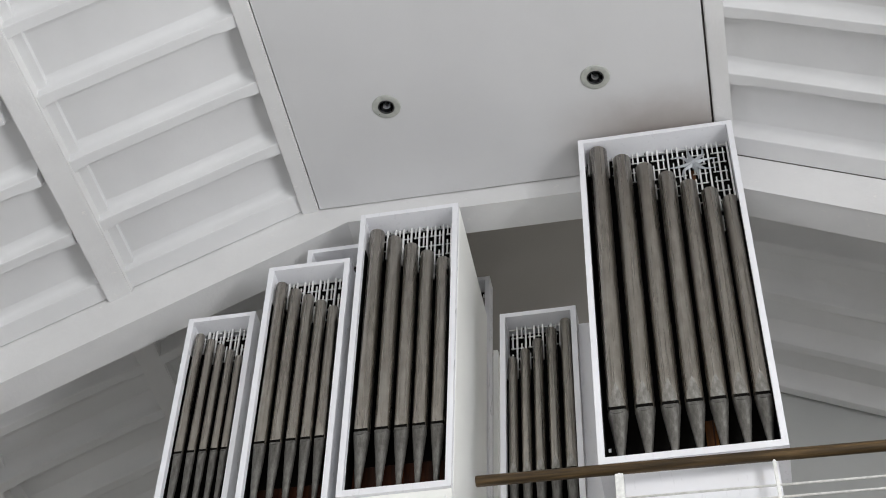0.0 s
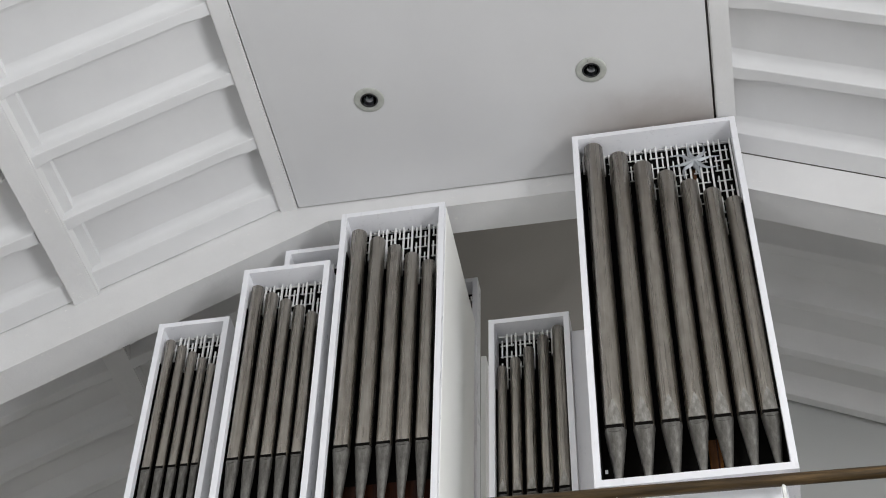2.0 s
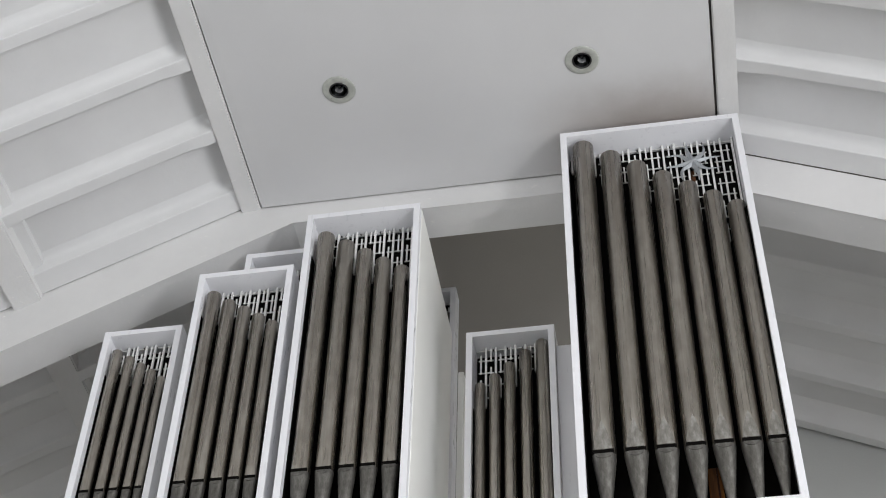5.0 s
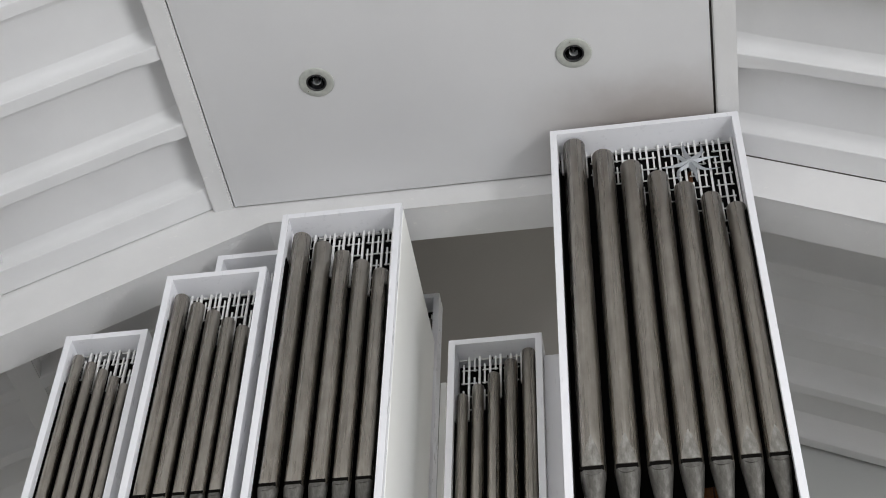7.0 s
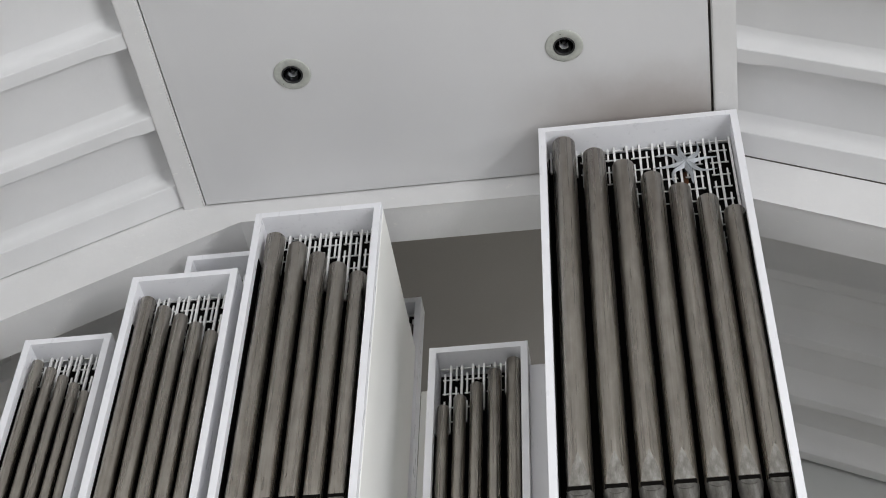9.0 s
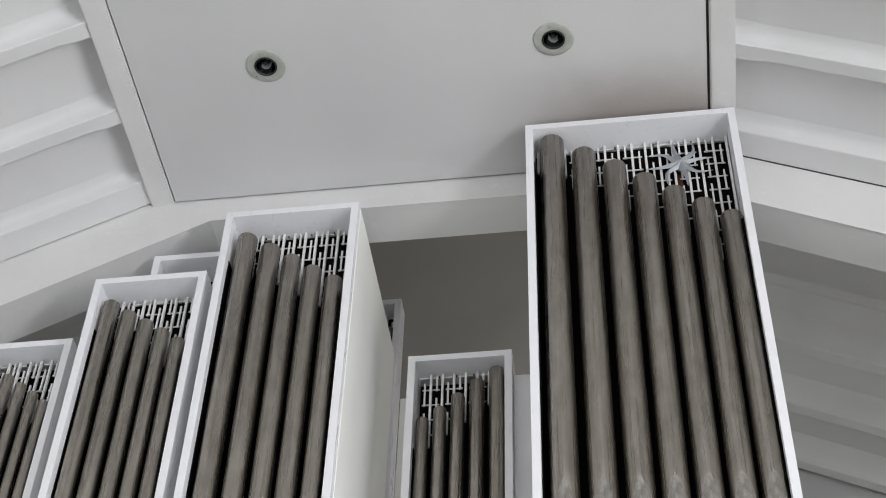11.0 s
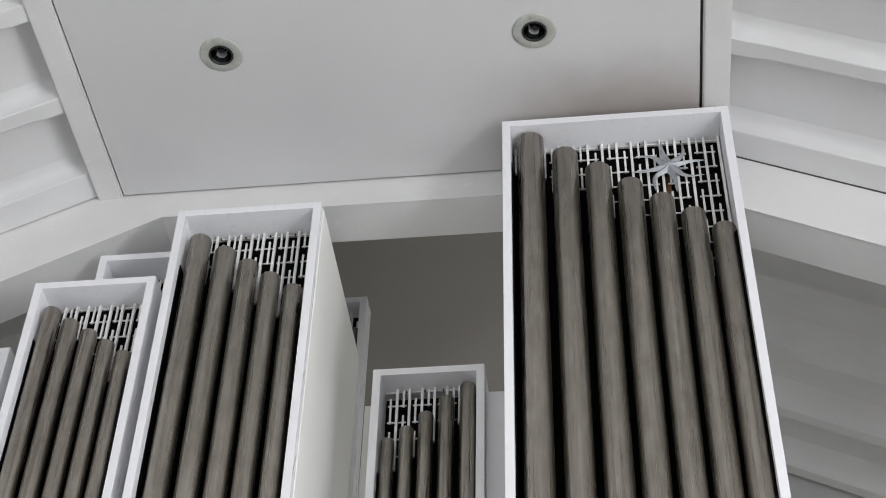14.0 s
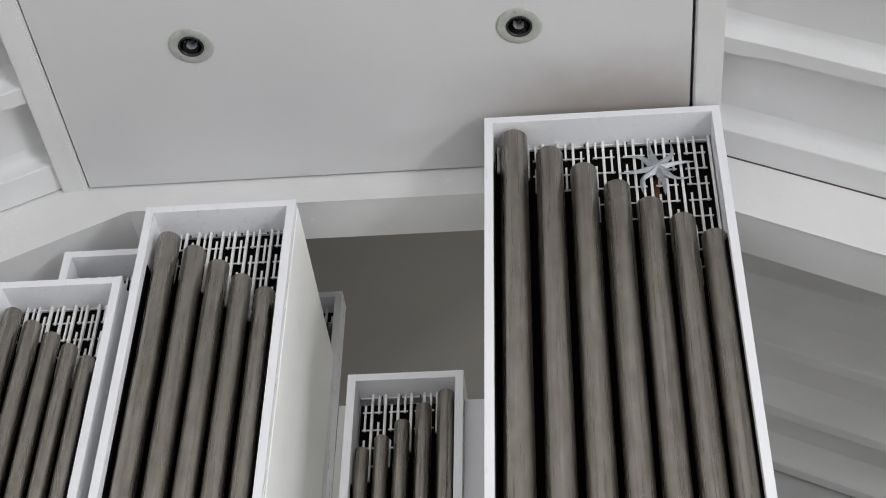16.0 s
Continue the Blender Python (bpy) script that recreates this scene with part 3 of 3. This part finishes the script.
rear_r = organ_case("organ_case", "white rear organ case showing only its upper corner", -1.33, -0.812, 1.285, 7.0, 9.66, 0.13,
                    (9.33, 9.38, 9.43, 9.48), 7.9, (0.036, 0.04), pipe_x=(-1.25, -1.13, -1.01, -0.89), lattice=(0.05, 0.056, 0))


# ---- plinths of the cases ----
def plinth(x0, x1, y0, y1, z1, mat, label):
    p = thing("case_plinth", label, "plinth", "plinths of the organ cases", at=((x0 + x1) / 2, (y0 + y1) / 2, 5.7))
    inv = Matrix.Translation(p.location).inverted()
    a = part("body", bevelled_box(x0, x1, y0 + 0.02, y1, 5.7, z1 - 0.001, 0.004), mat, p)
    b = part("front_panel", bevelled_box(x0 + 0.03, x1 - 0.03, y0 + 0.005, y0 + 0.024, 5.76, z1 - 0.05, 0.004), mat, p)
    for o in (a, b):
        o.matrix_parent_inverse = inv
    return p


W = "plain white panelled plinth under an organ case"
plinth(0.10, 0.93, 0.02, 0.33, 6.806, CASE, W)
plinth(-1.489, -0.831, 0.177, 1.277, 6.909, CREAM, "cream painted plinth under the deep organ case")
plinth(-2.092, -1.546, 0.206, 0.381, 6.80, CASE, W)
plinth(-2.646, -2.193, 0.336, 0.526, 6.70, CASE, W)
plinth(-0.639, -0.140, 0.682, 0.982, 6.4, CASE, W)
plinth(-1.903, -1.492, 0.385, 0.565, 7.2, CASE, W)
plinth(-1.33, -0.812, 1.285, 1.415, 7.0, CASE, W)


case_back = thing("casework_wall", "low white casework board beside the small organ case", "casework", at=(-0.2, 0.77, 5.7))
for xa, xb, ya, zt in ((-0.138, 0.34, 0.735, 8.551),):
    o = part("front_board", bevelled_box(xa, xb, ya, ya + 0.022, 5.7, zt, 0.003), CASE, case_back)
    o.matrix_parent_inverse = Matrix.Translation(case_back.location).inverted()
trunk = thing("wind_trunk", "narrow brown wooden wind trunk standing behind the pipes", "wind trunk", at=(0.626, 0.165, 6.852))
part("board", bevelled_box(-0.045, 0.02, -0.012, 0.012, 0.0, 0.3, 0.003), TRUNK, trunk)
part("batten", bevelled_box(-0.004, 0.004, -0.016, -0.011, 0.0, 0.3, 0.001), REDWOOD, trunk)


tag = thing("paper_tag", "tiny white paper tag inside the tall organ case", "tag", at=(0.058, 0.11, 6.98))
part("card", bevelled_box(-0.006, 0.009, -0.001, 0.001, -0.012, 0.012, 0.0004), CASE, tag)


# ---- star over the pipes of the tall case ----
def star(x, y, z):
    bm = bmesh.new()
    mid_v = bm.verts.new((0, -0.022, 0))
    arms = 8
    back = bm.verts.new((0, 0.006, 0))
    for k in range(arms):
        a0 = 2 * math.pi * k / arms + 0.19
        reach = 0.165
        left, right, ridge = [], [], []
        n = 7
        for j in range(n + 1):
            u = j / n
            rad = 0.02 + (reach - 0.02) * u
            bend = 0.2 * math.sin(u * math.pi * 1.35)
            a = a0 + bend * (0.25 if k % 2 == 0 else -1)
            wd = 0.0215 * (1 - u) ** 0.75 * (1 - 0.25 * math.sin(math.pi * u)) + 0.0006
            dx, dz = math.cos(a), math.sin(a)
            left.append(bm.verts.new((rad * dx - wd * dz, 0.0, rad * dz + wd * dx)))
            right.append(bm.verts.new((rad * dx + wd * dz, 0.0, rad * dz - wd * dx)))
            ridge.append(bm.verts.new((rad * dx, -0.013 * (1 - u) - 0.002, rad * dz)))
        for j in range(n):
            bm.faces.new((left[j], left[j + 1], ridge[j + 1], ridge[j]))
            bm.faces.new((ridge[j], ridge[j + 1], right[j + 1], right[j]))
            bm.faces.new((left[j + 1], left[j], right[j], right[j + 1]))
        bm.faces.new((mid_v, left[0], ridge[0]))
        bm.faces.new((mid_v, ridge[0], right[0]))
        bm.faces.new((back, right[0], left[0]))
    th = thing("organ_star", "eight-armed silver metal star with curved ridged arms", "ornament", at=(x, y, z))
    part("star", bm, SILVER, th)
    bm = lathe([(0.009, -0.004), (0.009, 0.06)], 16)
    bmesh.ops.rotate(bm, verts=bm.verts[:], cent=(0, 0, 0), matrix=Matrix.Rotation(-math.pi / 2, 3, "X"))
    part("axle", bm, SILVER, th, "", True)
    part("shaft_board", bevelled_box(-0.028, 0.006, 0.045, 0.06, -0.26, -0.02, 0.003), SHAFT, th, "red-brown wooden shaft board")
    return th


star(0.722, 0.128, 9.273)


# ---- recessed downlights ----
def downlight(x, y, screw, turn):
    d = thing("downlight", "unlit recessed ceiling downlight with grey trim ring", "ceiling light", "downlights in the ceiling panel", at=(x, y, PANEL_Z))
    bm = lathe([(0.052, 0.0), (0.052, -0.005), (0.056, -0.0075), (0.088, -0.0075), (0.0935, -0.004), (0.0935, 0.0)], 56, False)
    part("trim_ring", bm, TRIM, d, "", True)
    bm = bmesh.new()
    ret = lathe([(0.0535, -0.004), (0.0535, -0.0095), (0.050, -0.011), (0.0455, -0.0095), (0.0445, 0.012)], 48, False)
    part("black_ring", ret, GASKET, d, "", True)
    bm.free()
    part("reflector", lathe([(0.0445, -0.004), (0.041, 0.02), (0.031, 0.052), (0.017, 0.078)], 40, False), DARKCHROME, d, "", True)
    part("can", lathe([(0.054, 0.005), (0.054, 0.104), (0.0, 0.104)], 32, False), GASKET, d)
    bm = lathe([(0.0, 0.018), (0.009, 0.02), (0.011, 0.03), (0.011, 0.10)], 20, False)
    part("lamp_cap", bm, GASKET, d, "", True)
    for k in range(3):
        a = math.pi + turn * 0.3 + 0.75 * (k - 1)
        bm = bevelled_box(-0.0105, 0.0105, -0.001, 0.001, 0.003, 0.045, 0)
        bmesh.ops.rotate(bm, verts=bm.verts[:], cent=(0, 0, 0), matrix=Matrix.Rotation(a, 3, "Z"))
        bmesh.ops.translate(bm, verts=bm.verts[:], vec=(0.021 * math.sin(a), -0.021 * math.cos(a), 0))
        part("vane", bm, REFLECT, d)
    bm = lathe([(0.0, -0.0095), (0.0022, -0.009), (0.0026, -0.007)], 10, False)
    bmesh.ops.translate(bm, verts=bm.verts[:], vec=(0.075 * math.cos(screw), 0.075 * math.sin(screw), 0))
    part("screw", bm, OAK, d)
    return d


downlight(LAMPS[0], LAMP_Y, 2.4, 0.3)
downlight(LAMPS[1], LAMP_Y, -1.75, 0.8)

# ---- gallery railing ----
RAIL_SKEW = 0.0238


def rail_y(x):
    return -0.10 + RAIL_SKEW * (x + 0.64)


railing = thing("gallery_railing", "white steel gallery railing with a dark oak handrail", "railing", at=(0, -0.1, 5.7))
inv = Matrix.Translation(railing.location).inverted()
bm = bmesh.new()
segs = 20
ends = []
for x in (-0.64, -0.636, XC + HALF - 0.01):
    rr = 0.0305 if x > -0.64 else 0.027
    ends.append([bm.verts.new((x, rail_y(x) + rr * math.cos(2 * math.pi * k / segs), 6.699 + rr * math.sin(2 * math.pi * k / segs))) for k in range(segs)])
for a, b in zip(ends, ends[1:]):
    for k in range(segs):
        bm.faces.new((a[k], a[(k + 1) % segs], b[(k + 1) % segs], b[k]))
bm.faces.new(ends[0])
bm.faces.new(ends[-1][::-1])
h = part("handrail", bm, OAK, railing, "dark brown oak handrail", True)
h.matrix_parent_inverse = inv
for x, w in ((0.112, 0.022), (0.905, 0.009), (1.70, 0.009), (2.50, 0.009), (3.30, 0.009), (4.10, 0.009), (4.90, 0.009)):
    y = rail_y(x)
    p = part("post", bevelled_box(x - w, x + w, y - 0.02, y + 0.02, 5.7, 6.655, 0.003), STEEL, railing)
    q = part("bracket", lathe([(0.006, 6.65), (0.006, 6.68)], 12), STEEL, p, "", True)
    q.location = (x, y, 0)
    p.matrix_parent_inverse = inv
for z in (6.50, 6.425, 6.35, 6.275, 6.2, 6.125, 6.05, 5.975, 5.9):
    bm = bmesh.new()
    ends = []
    for x in (0.112, XC + HALF - 0.01):
        ends.append([bm.verts.new((x, rail_y(x) - 0.012 + 0.0065 * math.cos(2 * math.pi * k / 10), z + 0.0065 * math.sin(2 * math.pi * k / 10))) for k in range(10)])
    for k in range(10):
        bm.faces.new((ends[0][k], ends[0][(k + 1) % 10], ends[1][(k + 1) % 10], ends[1][k]))
    bm.faces.new(ends[0])
    bm.faces.new(ends[1][::-1])
    r = part("rod", bm, STEEL, railing, "", True)
    r.matrix_parent_inverse = inv
